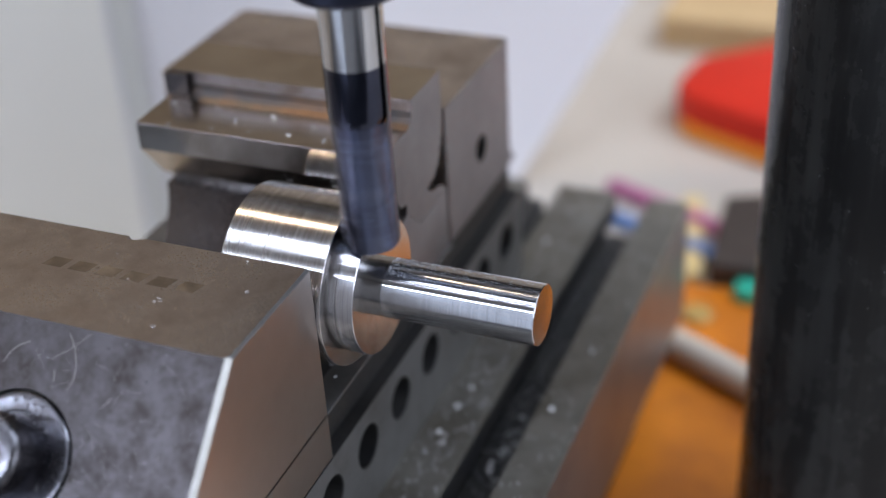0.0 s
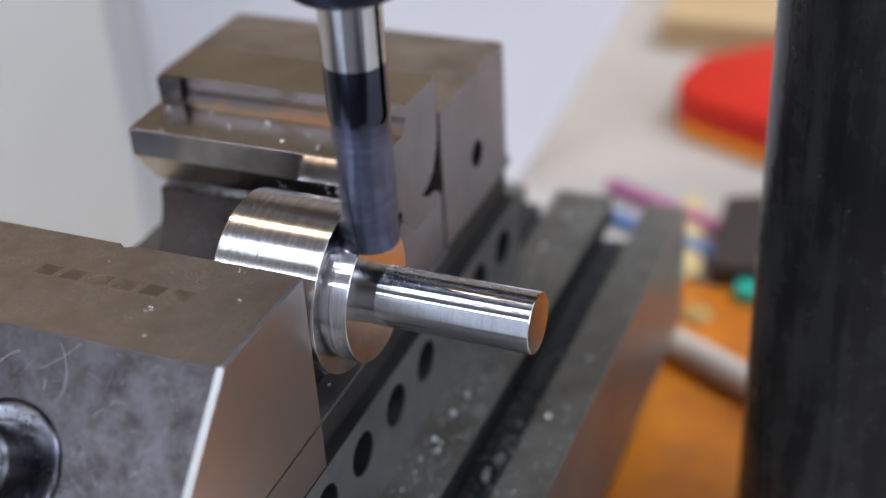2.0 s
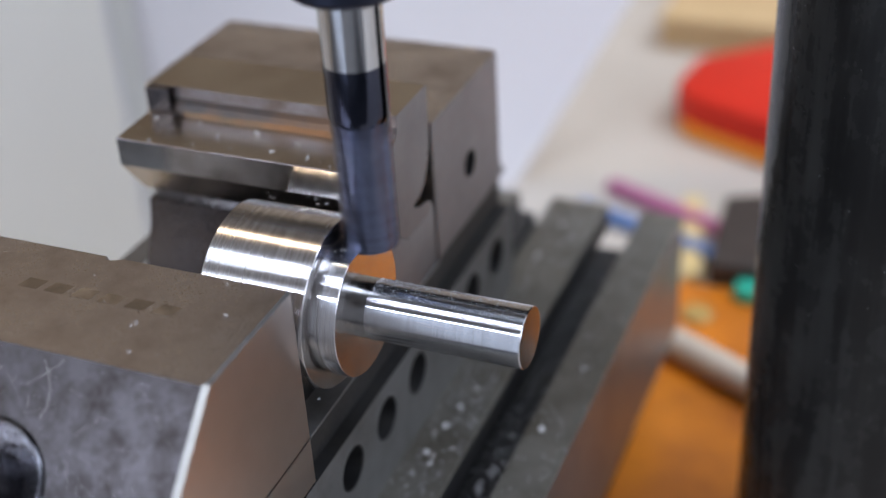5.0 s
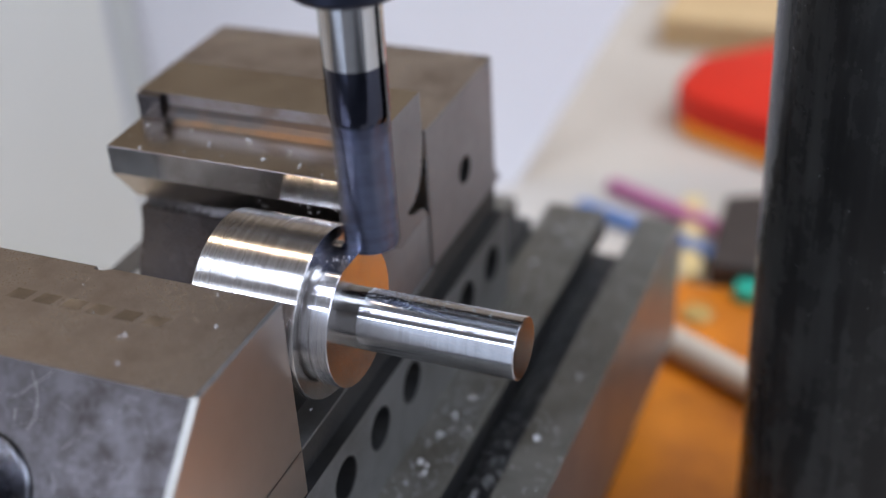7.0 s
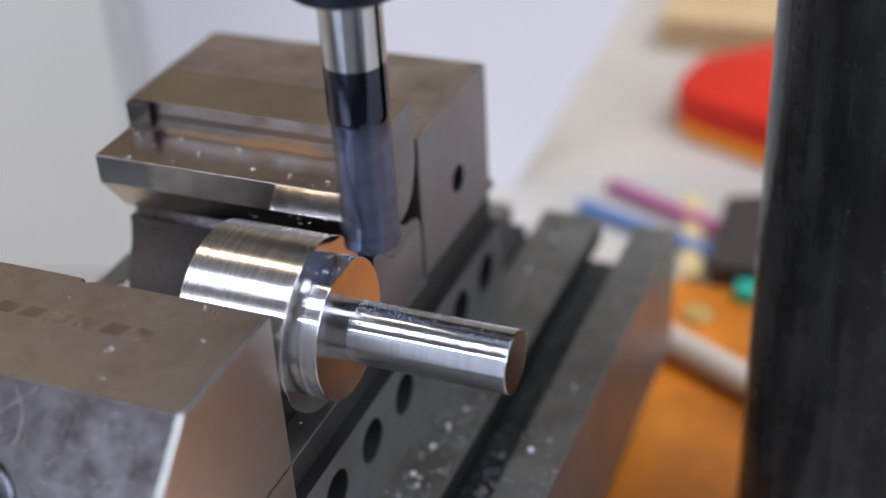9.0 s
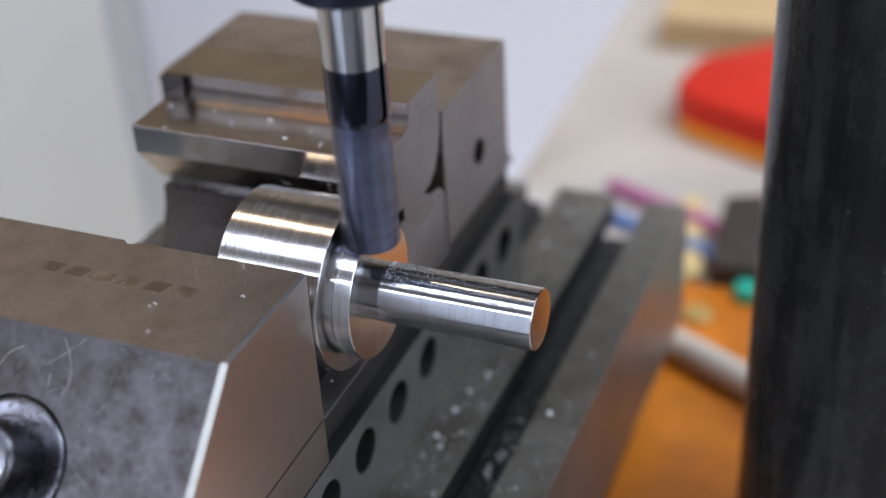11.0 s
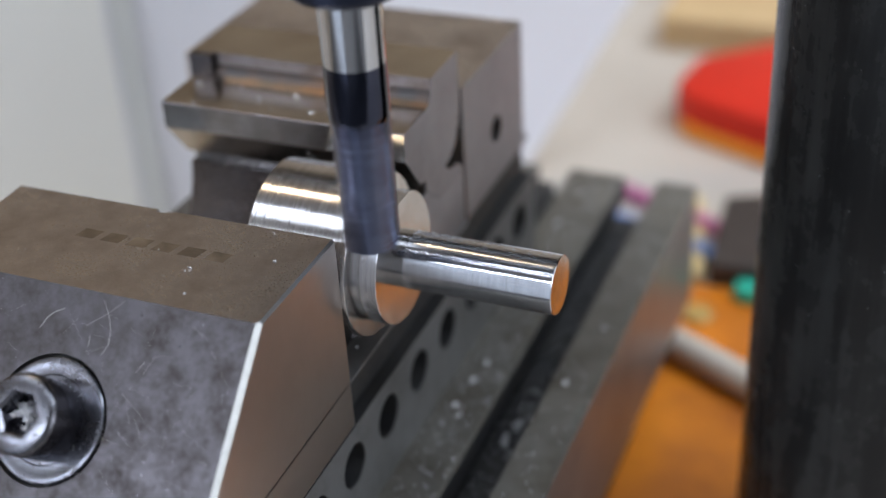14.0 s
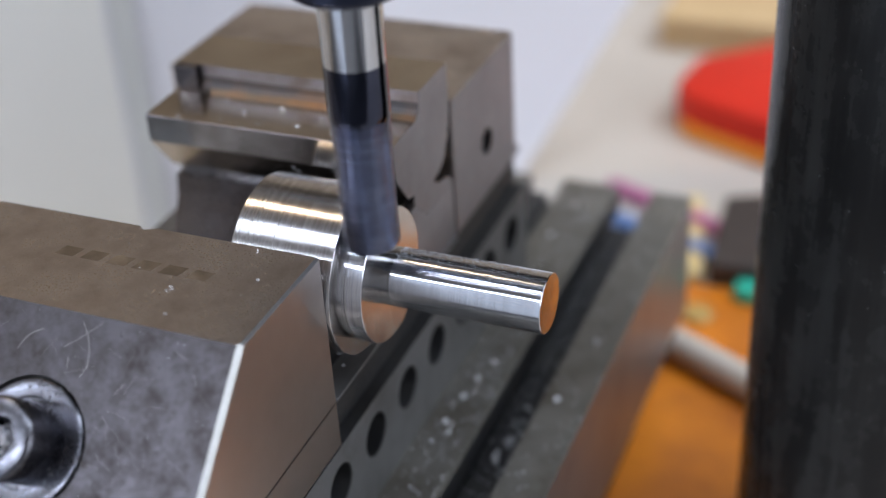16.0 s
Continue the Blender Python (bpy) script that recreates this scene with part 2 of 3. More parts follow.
def carve(ob, cutter, mat, inside):
    """Cut a bmesh, in millimetres, out of a mesh; the faces that pass inside (x, y, z in mm) take the material."""
    for v in cutter.verts:
        v.co *= MM
    bmesh.ops.recalc_face_normals(cutter, faces=cutter.faces)
    me = bpy.data.meshes.new("cutter")
    cutter.to_mesh(me)
    cutter.free()
    tool = new("cutter", me)
    tool.parent = ob.parent
    mod = ob.modifiers.new("carve", "BOOLEAN")
    mod.operation, mod.object, mod.solver = "DIFFERENCE", tool, "EXACT"
    bpy.context.view_layer.update()
    made = bpy.data.meshes.new_from_object(ob.evaluated_get(bpy.context.evaluated_depsgraph_get()))
    ob.modifiers.clear()
    made.name = ob.data.name
    ob.data = made
    bpy.data.objects.remove(tool)
    ob.data.materials.append(M[mat])
    slot = len(ob.data.materials) - 1
    for p in ob.data.polygons:
        if inside(*(p.center / MM)):
            p.material_index = slot


ALONG_X = Matrix.Rotation(radians(90), 4, "Y")
MOVERS = []                       # everything that rides on the machine table


def rider(ob):
    ob.matrix_world = carriage(0)
    MOVERS.append(ob)
    return ob


# ---- the room ----
def plain(name, bm, mat, label):
    ob = part(name, bm, mat)
    return tagged(ob, label, name.split("_")[0], kind="structure")


plain("floor", box(-1800, 1800, -1800, 1800, -840, -800), "floor", "grey painted concrete workshop floor")
plain("ceiling", box(-1800, 1800, -1800, 1800, 2200, 2240), "ceiling", "grey plastered workshop ceiling")
plain("wall_north", box(-1800, 1800, 1800, 1840, -800, 2200), "room", "tan wooden workshop wall")


def pierced(a0, a1, z0, z1, b0, b1, axis):
    """A wall plate along one axis with one rectangular opening from a0 to a1 and z0 to z1."""
    bm = bmesh.new()
    for lo, hi, zl, zh in ((-1800, a0, -800, 2200), (a1, 1800, -800, 2200), (a0, a1, -800, z0), (a0, a1, z1, 2200)):
        if axis == "x":
            box(lo, hi, b0, b1, zl, zh, bm=bm)
        else:
            box(b0, b1, lo, hi, zl, zh, bm=bm)
    return bm


def casing(name, label, a0, a1, z0, z1, b0, b1, axis):
    """Four frame bars in an opening."""
    ob = tagged(new(name), label, name.split("_")[0], kind="structure")
    for lo, hi, zl, zh in ((a0, a0 + 45, z0, z1), (a1 - 45, a1, z0, z1), (a0 + 45, a1 - 45, z0, z0 + 45), (a0 + 45, a1 - 45, z1 - 45, z1)):
        part("frame_bar", box(lo, hi, b0, b1, zl, zh, 3) if axis == "x" else box(b0, b1, lo, hi, zl, zh, 3), "guard", ob)
    return ob


# Unseen door and window openings, added to house the south and east fill.
plain("wall_south", pierced(-1400, -100, -760, 1500, -1840, -1800, "x"), "ceiling", "plain grey plastered workshop wall, opening added for the south fill light")
door = casing("door_1", "tall white door frame added around the south fill light", -1400, -100, -760, 1500, -1850, -1790, "x")
# Bars added to break the south fill's reflection into lines.
for z in (330, 640, 1010):
    part("glazing_bar", box(-1355, -145, -1835, -1805, z, z + 55, 3), "guard", door)
plain("wall_west", box(-1840, -1800, -1800, 1800, -800, 2200), "room", "tan wooden workshop wall")
plain("wall_east", pierced(-900, 160, 90, 1110, 1800, 1840, "y"), "ceiling", "plain grey plastered workshop wall, opening added for the east fill light")
casing("window_1", "white window frame added around the east fill light", -900, 160, 90, 1110, 1790, 1850, "y")

bench = thing("workbench", "cream laminate workbench top under the milling machine", "workbench")
part("benchtop", box(-900, 700, -120, 900, -30, 0, 2), "bench", bench)
for bx in (-860, 660):
    for by in (-80, 860):
        part("leg", box(bx - 25, bx + 25, by - 25, by + 25, -800, -30, 2), "rubber", bench)


def fitting(name, label, at, size, wall):
    """A shallow steel tray that carries a lamp, hung on a rod from the ceiling."""
    ob = thing(name, label, "lamp", group="lamps over the bench")
    x, y, z = at
    sx, sy = size
    part("tray", box(x - sx / 2 - 10, x + sx / 2 + 10, y - sy / 2 - 10, y + sy / 2 + 10, z + 6, z + 40, 4), wall, ob)
    part("rod", turned([(5, z + 40), (5, 2200)], 16, Matrix.Translation((x, y, 0))), "rubber", ob)


fitting("tube_lamp", "white steel tray with three fluorescent tubes over the bench", (-620, -475, 1220), (1150, 350), "guard")
fitting("tube_lamp", "white steel tray with paired fluorescent tubes near the door", (-700, -1420, 1220), (1150, 160), "guard")
fitting("work_lamp", "small warm work lamp hanging over the bench", (-680, 270, 1200), (260, 40), "guard")
# Unseen tray, added to carry the overhead fill.
fitting("panel_lamp", "square white tray added over the overhead fill light", (750, 450, 1420), (1100, 1100), "guard")

# bent white guard behind the machine: two leaves meeting in an upright fold
guard = thing("splash_guard", "white painted sheet metal splash guard behind the vice", "guard")
U = Vector((0.727, 0.687, 0))
W0 = Vector((-50, 226, 0))
nrm = Vector((-0.687, 0.727, 0))


def leaf(points, thick=2.0):
    bm = bmesh.new()
    a = [bm.verts.new(p) for p in points]
    b = [bm.verts.new(Vector(p) + nrm * thick) for p in points]
    bm.faces.new(a), bm.faces.new(b[::-1])
    for i in range(len(points)):
        j = (i + 1) % len(points)
        bm.faces.new((a[i], a[j], b[j], b[i]))
    return bm


def on_guard(u, z):
    return W0 + U * u + Vector((0, 0, z))


FOLD = -125.0
part("back_leaf", leaf([on_guard(FOLD, 0), on_guard(2, 0), on_guard(62, 82), on_guard(62, 100), on_guard(FOLD, 100)]), "guard", guard)
left_dir = Vector((-0.95, -0.31, 0))
fold0 = on_guard(FOLD, 0)
part("side_leaf", leaf([fold0 + left_dir * 190, fold0 - left_dir * 0.2, fold0 + Vector((0, 0, 100)), fold0 + left_dir * 190 + Vector((0, 0, 100))]),
     "guard_left", guard)
seam_dir = Vector((0.82, 0.57, 0))
seam0 = fold0 - nrm * 0.6 + seam_dir * 1.5
part("seam_strip", leaf([seam0, seam0 + seam_dir * 7, seam0 + seam_dir * 7 + Vector((0, 0, 100)), seam0 + Vector((0, 0, 100))], 0.5), "seam", guard, "grey overlapping seam")

# ---- machine ----
column = thing("machine_column", "black painted round steel column with metal dust", "column")
CX, CY = 82.0, 79.5
part("tube", turned([(23, 0), (24, 1), (24, 330), (23, 331)], 96, Matrix.Translation((CX, CY, 0))), "column", column, smooth=True)

TX, TY, TZ = 5.7, 11.4, -0.4 + RISE
head = thing("milling_head", "dark milling head clamped on the black column", "machine head")
part("housing", box(-36, 50, -20, 60, RISE + 105, RISE + 190, 6), "column", head)
# Unseen box, added to cast a dark reflection on the step jaw's top.
part("rear_housing", box(-95, 50, 108, 150, RISE + 99, RISE + 180, 6), "column", head)
part("arm", box(40, 115, 45, 112, RISE + 120, RISE + 180, 6), "column", head)

spindle = thing("collet_chuck", "dark blue-black steel collet chuck on the spindle", "chuck")
part("nut", turned([(5.2, 43.6), (8.4, 43.6), (9.4, 44.6), (9.4, 60), (14, 64), (14, 106)], 64), "nut", spindle, smooth=True)
for k in range(6):
    a = math.tau * k / 6
    part("wrench_slot", box(-1.2, 1.2, -0.7, 0.7, 47, 58, 0.2), "black", spindle).matrix_basis = Matrix.Rotation(a, 4, "Z") @ Matrix.Translation((0, 9.2 * MM, 0))
spindle.matrix_world = Matrix.Translation((TX * MM, TY * MM, TZ * MM))


def flute_body(r, z0, z1, lead=36.0, steps=72, rows=60):
    """Four-flute helical body; the flutes run out into the shank at the top."""
    bm = bmesh.new()
    rings = []
    for i in range(rows + 1):
        z = z0 + (z1 - z0) * i / rows
        fade = 1.0 - max(0.0, (z - (z1 - 7)) / 7) ** 2
        ring = []
        for k in range(steps):
            a = math.tau * k / steps
            p = ((a / math.tau * 4) % 1.0)
            cut = 0.0 if p < 0.22 else math.sin(math.pi * (p - 0.22) / 0.78) ** 0.7
            rad = r * (1 - 0.12 * cut * fade)
            turn = math.tau * z / lead
            ring.append(bm.verts.new((rad * math.cos(a + turn), rad * math.sin(a + turn), z)))
        rings.append(ring)
    for a, b in zip(rings, rings[1:]):
        for k in range(steps):
            q = (k + 1) % steps
            bm.faces.new((a[k], a[q], b[q], b[k]))
    bm.faces.new(rings[0][::-1]), bm.faces.new(rings[-1])
    return bm


mill = thing("end_mill", "four-flute carbide end mill with dark blue coating, spinning", "cutter")
part("shank", turned([(4.95, 32.2), (4.95, 56)], 64), "shank", mill, "polished bright shank", smooth=True)
part("neck", turned([(4.6, 22.4), (4.90, 23.2), (4.97, 23.8), (4.97, 32.2)], 64), "neck", mill, smooth=True)
flutes = part("fluted_body", flute_body(4.88, 0.0, 24.6), "coat", mill, "dark coated helical flutes with bright lands", smooth=True)
flutes.data.materials.append(M["land"])
for p in flutes.data.polygons:    # the ground lands between the flutes
    if math.hypot(p.center.x, p.center.y) > 4.86 * MM and p.center.z < 21 * MM:
        p.material_index = 1
mill.matrix_world = Matrix.Translation((TX * MM, TY * MM, TZ * MM))

# ---- machine table with T-slots ----
table = rider(thing("machine_table", "grey cast iron machine table with dark T-slots", "machine table"))
TT, TB = -61.2, -96.0
SLOTS = [(11.2, 20.2), (-13.0, -3.9), (-37.2, -28.1), (-61.4, -52.3)]
outline = [(30.4, TB), (30.4, TT)]
for a, b in SLOTS:
    outline += [(b, TT), (b, TT - 7), (b + 3.5, TT - 7), (b + 3.5, TT - 13), (a - 3.5, TT - 13), (a - 3.5, TT - 7), (a, TT - 7), (a, TT)]
outline += [(-73, TT), (-73, TB)]
top = part("slotted_top", prism(outline, -62, 141, "y", 0.35), "table", table)
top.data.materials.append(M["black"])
top.data.materials.append(M["table_side"])
# Oily slot walls; the recess shade is also put into their black.
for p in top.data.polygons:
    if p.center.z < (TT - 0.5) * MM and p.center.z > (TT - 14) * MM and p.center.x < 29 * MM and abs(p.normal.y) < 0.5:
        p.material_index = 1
    elif p.normal.x > 0.9 and p.center.x > 30 * MM:
        p.material_index = 2
# Floors likewise carry the slots' shade in their black.
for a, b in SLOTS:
    part("slot_floor", box(a - 3.3, b + 3.3, -61, 130, TT - 13.02, TT - 12.2), "black", table, "oily T-slot floor, slot shade put in as black")

saddle = thing("machine_saddle", "dark cast saddle under the machine table", "saddle")
part("block", box(-70, 26, -45, 110, 0, RISE + TB - 0.2, 2), "column", saddle)

clamp = rider(thing("slot_clamp", "blackened steel clamp nut in the T-slot behind the vice", "clamp"))
part("nut", box(-12.6, -4.3, 100.5, 128, TT - 12.1, TT + 2.5, 0.5), "black", clamp)
part("stud", turned([(2.4, TT + 2.4), (2.4, TT + 6.0), (2.0, TT + 6.4)], 24, Matrix.Translation((-8.4, 112, 0))), "black", clamp)

# ---- vice ----
vice = rider(thing("toolmakers_vice", "tarnished ground steel toolmaker's vice holding a turned shaft", "vice"))
GA, GB = -29.4, -39.5


def hole_wall(x, r, y0, y1, z0, z1, holes, depth, steps=28):
    """A side plate at x with blind round holes along y."""
    bm = bmesh.new()
    ys = [y0] + [(a + b) / 2 for (a, _), (b, _) in zip(holes, holes[1:])] + [y1]
    for (hy, hz), ya, yb in zip(holes, ys, ys[1:]):
        rim, deep, outer = [], [], []
        for k in range(steps):
            a = math.tau * (k + 0.5) / steps
            c, s = math.cos(a), math.sin(a)
            rim.append(bm.verts.new((x, hy + r * c, hz + r * s)))
            deep.append(bm.verts.new((x - depth, hy + r * c, hz + r * s)))
            ty = ((yb - hy) if c > 0 else (hy - ya)) / max(abs(c), 1e-6)
            tz = ((z1 - hz) if s > 0 else (hz - z0)) / max(abs(s), 1e-6)
            t = min(ty, tz)
            outer.append(bm.verts.new((x, hy + t * c, hz + t * s)))
        for k in range(steps):
            q = (k + 1) % steps
            bm.faces.new((outer[k], outer[q], rim[q], rim[k]))
            bm.faces.new((rim[k], rim[q], deep[q], deep[k]))
        bm.faces.new(deep)
        for cy, cz in ((ya, z0), (ya, z1), (yb, z0), (yb, z1)):
            near = sorted(outer, key=lambda v: (v.co.y - cy) ** 2 + (v.co.z - cz) ** 2)[:2]
            bm.faces.new((bm.verts.new((x, cy, cz)), near[0], near[1]))
    bmesh.ops.remove_doubles(bm, verts=bm.verts, dist=0.02)
    return bm


HR = 4.4
HOLES = [(-46.6 + 15 * k, -47.4) for k in range(10)]
part("bed", prism([(-9.8, -41), (-9.8, -61.2), (-62.4, -61.2), (-62.4, GB - 0.1), (-57, GB - 0.1), (-57, -48), (-14, -48), (-14, -41)],
                  -55, 99, "y", 0.2), "cast", vice)
side = part("side_plate", hole_wall(0, HR, -55, 99, -61.2, GB, HOLES, 9), "cast", vice, "grey side face with a row of round holes")
# Black linings put the holes' inner shade into the colour.
for hy, hz in HOLES:
    part("bored_hole", turned([(0, -8.6), (HR - 0.06, -8.6), (HR - 0.06, -0.25)], 28, Matrix.Translation((0, hy, hz)) @ ALONG_X, False), "black", side, "cross hole lined black for its inner shade")
# Groove and channel faces coloured black in place of deep undercut shade.
part("ledge", box(-13.9, -0.02, -54.9, 98.9, GB - 0.5, GB - 0.02, 0.15), "black", vice, "floor of the side groove, shade put in as black")
part("side_groove", box(-4.4, -2.8, -55, 98.8, GB - 0.02, GA - 0.55, 0), "black", vice, "groove wall along the bed, shade put in as black")
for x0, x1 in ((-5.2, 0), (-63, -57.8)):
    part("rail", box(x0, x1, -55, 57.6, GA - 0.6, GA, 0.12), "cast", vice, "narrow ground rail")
part("bed_channel", box(-57, -5.5, -55, 57, -47.9, -46.5), "black", vice, "open channel between the rails, shade put in as black")

fixed = part("fixed_jaw", prism([(57.9, 0.9), (93.3, 0.9), (93.3, -25.5), (96.8, GA), (57.9, GA)], -64.2, -0.2, "x", 0.35), "vice", vice, "ground steel fixed jaw block")
def tone_sides(ob, front=False):
    """Upright end faces of a ground block: dull, blue-grey reflection put into the colour."""
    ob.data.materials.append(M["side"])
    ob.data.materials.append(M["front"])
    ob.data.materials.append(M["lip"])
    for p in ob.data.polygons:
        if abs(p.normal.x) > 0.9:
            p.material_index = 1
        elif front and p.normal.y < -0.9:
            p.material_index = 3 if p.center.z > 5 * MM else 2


tone_sides(fixed)
# The cross hole's inner shade is coloured onto its wall.
carve(fixed, turned([(3.0, -8), (3.0, 2)], 32, Matrix.Translation((-0.2, 76.2, -17.0)) @ ALONG_X), "black",
      lambda x, y, z: x < -0.4 and math.hypot(y - 76.2, z + 17.0) < 3.05)

# movable jaw: top, forty-five degree front, guiding skirt
FRONT = -25.3


def loft(sections):
    """A solid through equal-length (y, z) sections set along x."""
    bm = bmesh.new()
    rings = [[bm.verts.new((x, a, b)) for a, b in ring] for x, ring in sections]
    for a, b in zip(rings, rings[1:]):
        for k in range(len(a)):
            q = (k + 1) % len(a)
            bm.faces.new((a[k], a[q], b[q], b[k]))
    bm.faces.new(rings[0][::-1]), bm.faces.new(rings[-1])
    bmesh.ops.recalc_face_normals(bm, faces=bm.faces)
    return bm


REST = [(0, GB + 0.5), (-52, GB + 0.5), (-52, -26.7), (FRONT, 0)]
WHOLE = [(-0.9, 0), (0, 0), (0, -0.8)] + REST
NICKED = [(-0.9, 0), (-0.8, -0.7), (0, -0.8)] + REST
bm = loft([(-63, WHOLE), (-33.9, WHOLE), (-33.5, NICKED), (-32.6, NICKED), (-30.6, WHOLE), (0, WHOLE)])


def corner(bm, test, width, index):
    """Chamfer the edges that pass the test, and give the new faces that material slot."""
    edges = [e for e in bm.edges if test(*[v.co for v in e.verts])]
    made = bmesh.ops.bevel(bm, geom=edges, offset=width, segments=1, affect="EDGES", clamp_overlap=True)
    for f in made["faces"]:
        f.material_index = index


corner(bm, lambda a, b: abs(a.x) < 1e-4 and abs(b.x) < 1e-4 and {round(a.z, 1), round(b.z, 1)} == {0.0, -26.7}, 0.78, 1)
corner(bm, lambda a, b: abs(a.x) < 0.3 and abs(b.x) < 0.3 and abs(a.z) < 0.01 and abs(b.z) < 0.01, 0.45, 2)
jaw = part("movable_jaw", bm, "vice", vice, "brown-grey steel movable jaw with a sloping front")
jaw.data.materials.append(M["edge"])
jaw.data.materials.append(M["cast"])
# The sloping front alone takes the darkened colour.
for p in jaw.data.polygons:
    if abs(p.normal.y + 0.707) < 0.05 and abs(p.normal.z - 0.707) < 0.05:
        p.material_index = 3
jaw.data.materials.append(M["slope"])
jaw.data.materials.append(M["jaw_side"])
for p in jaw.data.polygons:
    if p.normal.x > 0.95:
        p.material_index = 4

# clamping bolt on the slope
SLOPE = Matrix.Translation((-31.5, -40.2, -14.9)) @ Matrix.Rotation(radians(45), 4, "X")
UNSLOPE = SLOPE.inverted()
# Counterbore wall blackened the same way, for the shade round the washer.
carve(jaw, turned([(10.45, -1.5), (10.45, 3)], 72, SLOPE), "black",
      lambda x, y, z: (UNSLOPE @ Vector((x, y, z))).z < -0.2 and math.hypot(*(UNSLOPE @ Vector((x, y, z))).xy) < 10.5 and (UNSLOPE @ Vector((x, y, z))).z > -1.6)
part("washer", turned([(0, -1.45), (9.75, -1.45), (9.95, -1.2), (9.95, -0.05), (9.75, 0.12), (9.2, 0.16), (8.7, 0.10), (7.2, 0.10), (7.0, -0.1), (0, -0.1)], 72, SLOPE, False),
     "bolt", jaw, "worn plated washer in its counterbore", True)


def cap_screw(m, r=6.4, h=8.0, socket=3.3, depth=4.5):
    bm = bmesh.new()
    n = 48
    levels = [(r * 0.97, 0.0), (r, 0.2), (r, h - 0.9), (r * 0.97, h - 0.45), (r * 0.90, h - 0.08), (r * 0.86, h)]
    rings = [[bm.verts.new((q * math.cos(math.tau * k / n), q * math.sin(math.tau * k / n), z)) for k in range(n)] for q, z in levels]

    def six(scale, z):
        ring = []
        for k in range(n):
            a = math.tau * k / n
            d = socket * math.cos(math.pi / 6) / math.cos((a % (math.pi / 3)) - math.pi / 6)
            ring.append(bm.verts.new((scale * d * math.cos(a), scale * d * math.sin(a), z)))
        return ring
    rings += [six(1.16, h - 0.05), six(1.0, h - 0.5), six(1.0, h - depth)]
    for a, b in zip(rings, rings[1:]):
        for k in range(n):
            bm.faces.new((a[k], a[(k + 1) % n], b[(k + 1) % n], b[k]))
    bm.faces.new(rings[-1]), bm.faces.new(rings[0][::-1])
    bm.transform(m)
    return bm


part("cap_screw", cap_screw(SLOPE @ Matrix.Translation((0, 0, -0.05))), "bolt", jaw, "socket head cap screw with worn plating", True)

# etched maker's mark: plain dark bars on the jaw top
for k in range(6):
    x = -42.6 + 5.0 * k
    bm = box(x, x + 3.6, -11.9, -9.2, -0.01, 0.012)
    bm.transform(Matrix(((1, 0.25, 0, 2.6), (0, 1, 0, 0), (0, 0, 1, 0), (0, 0, 0, 1))))
    part("etched_mark", bm, "etch", jaw, "dull dark etched bar")

# scratches that stand bright on the tarnish
def scratch(points, normal, width=0.16):
    """A thin polished line along points on a face with that normal."""
    bm = bmesh.new()
    n = Vector(normal).normalized()
    prev = None
    pts = [Vector(p) for p in points]
    for i, p in enumerate(pts):
        d = (pts[min(i + 1, len(pts) - 1)] - pts[max(i - 1, 0)]).normalized()
        w = d.cross(n) * width * (0.35 if i in (0, len(pts) - 1) else 0.5)
        pair = [bm.verts.new(p + w - n * 0.01), bm.verts.new(p + n * 0.012), bm.verts.new(p - w - n * 0.01)]
        if prev:
            bm.faces.new((prev[0], prev[1], pair[1], pair[0]))
            bm.faces.new((prev[1], prev[2], pair[2], pair[1]))
        prev = pair
    return part("scratch", bm, "edge", jaw, "bright scratch")


def on_slope(x, s):
    """A point on the sloping front, s along it from the top edge."""
    return (x, FRONT - s * 0.7071, -s * 0.7071)


SN = (0, -0.7071, 0.7071)
scratch([(-33.4, -23.5, 0), (-31.4, -21.4, 0), (-29.4, -19.2, 0), (-27.5, -16.9, 0)], (0, 0, 1), 0.2)
scratch([(-36.2, -23.9, 0), (-33.4, -23.5, 0)], (0, 0, 1))
scratch([(-46.0, -8.5, 0), (-44.4, -5.0, 0)], (0, 0, 1))
scratch([(-45.2, -9.2, 0), (-43.4, -6.2, 0)], (0, 0, 1))
scratch([on_slope(-37.6, 7.4), on_slope(-36.8, 5.6), on_slope(-35.6, 4.4), on_slope(-34.0, 3.6)], SN, 0.2)
scratch([on_slope(-27.4, 1.2), on_slope(-26.0, 3.0), on_slope(-24.8, 5.6), on_slope(-24.6, 8.0), on_slope(-25.4, 9.6)], SN)
scratch([on_slope(-23.6, 0.5), on_slope(-26.6, 3.4), on_slope(-29.4, 5.6)], SN, 0.12)
scratch([on_slope(-28.2, 7.0), on_slope(-28.0, 8.6)], SN, 0.25)
scratch([on_slope(-18.6, 11.0), on_slope(-17.4, 9.2)], SN, 0.12)
wear = random.Random(31)
hairs = bmesh.new()
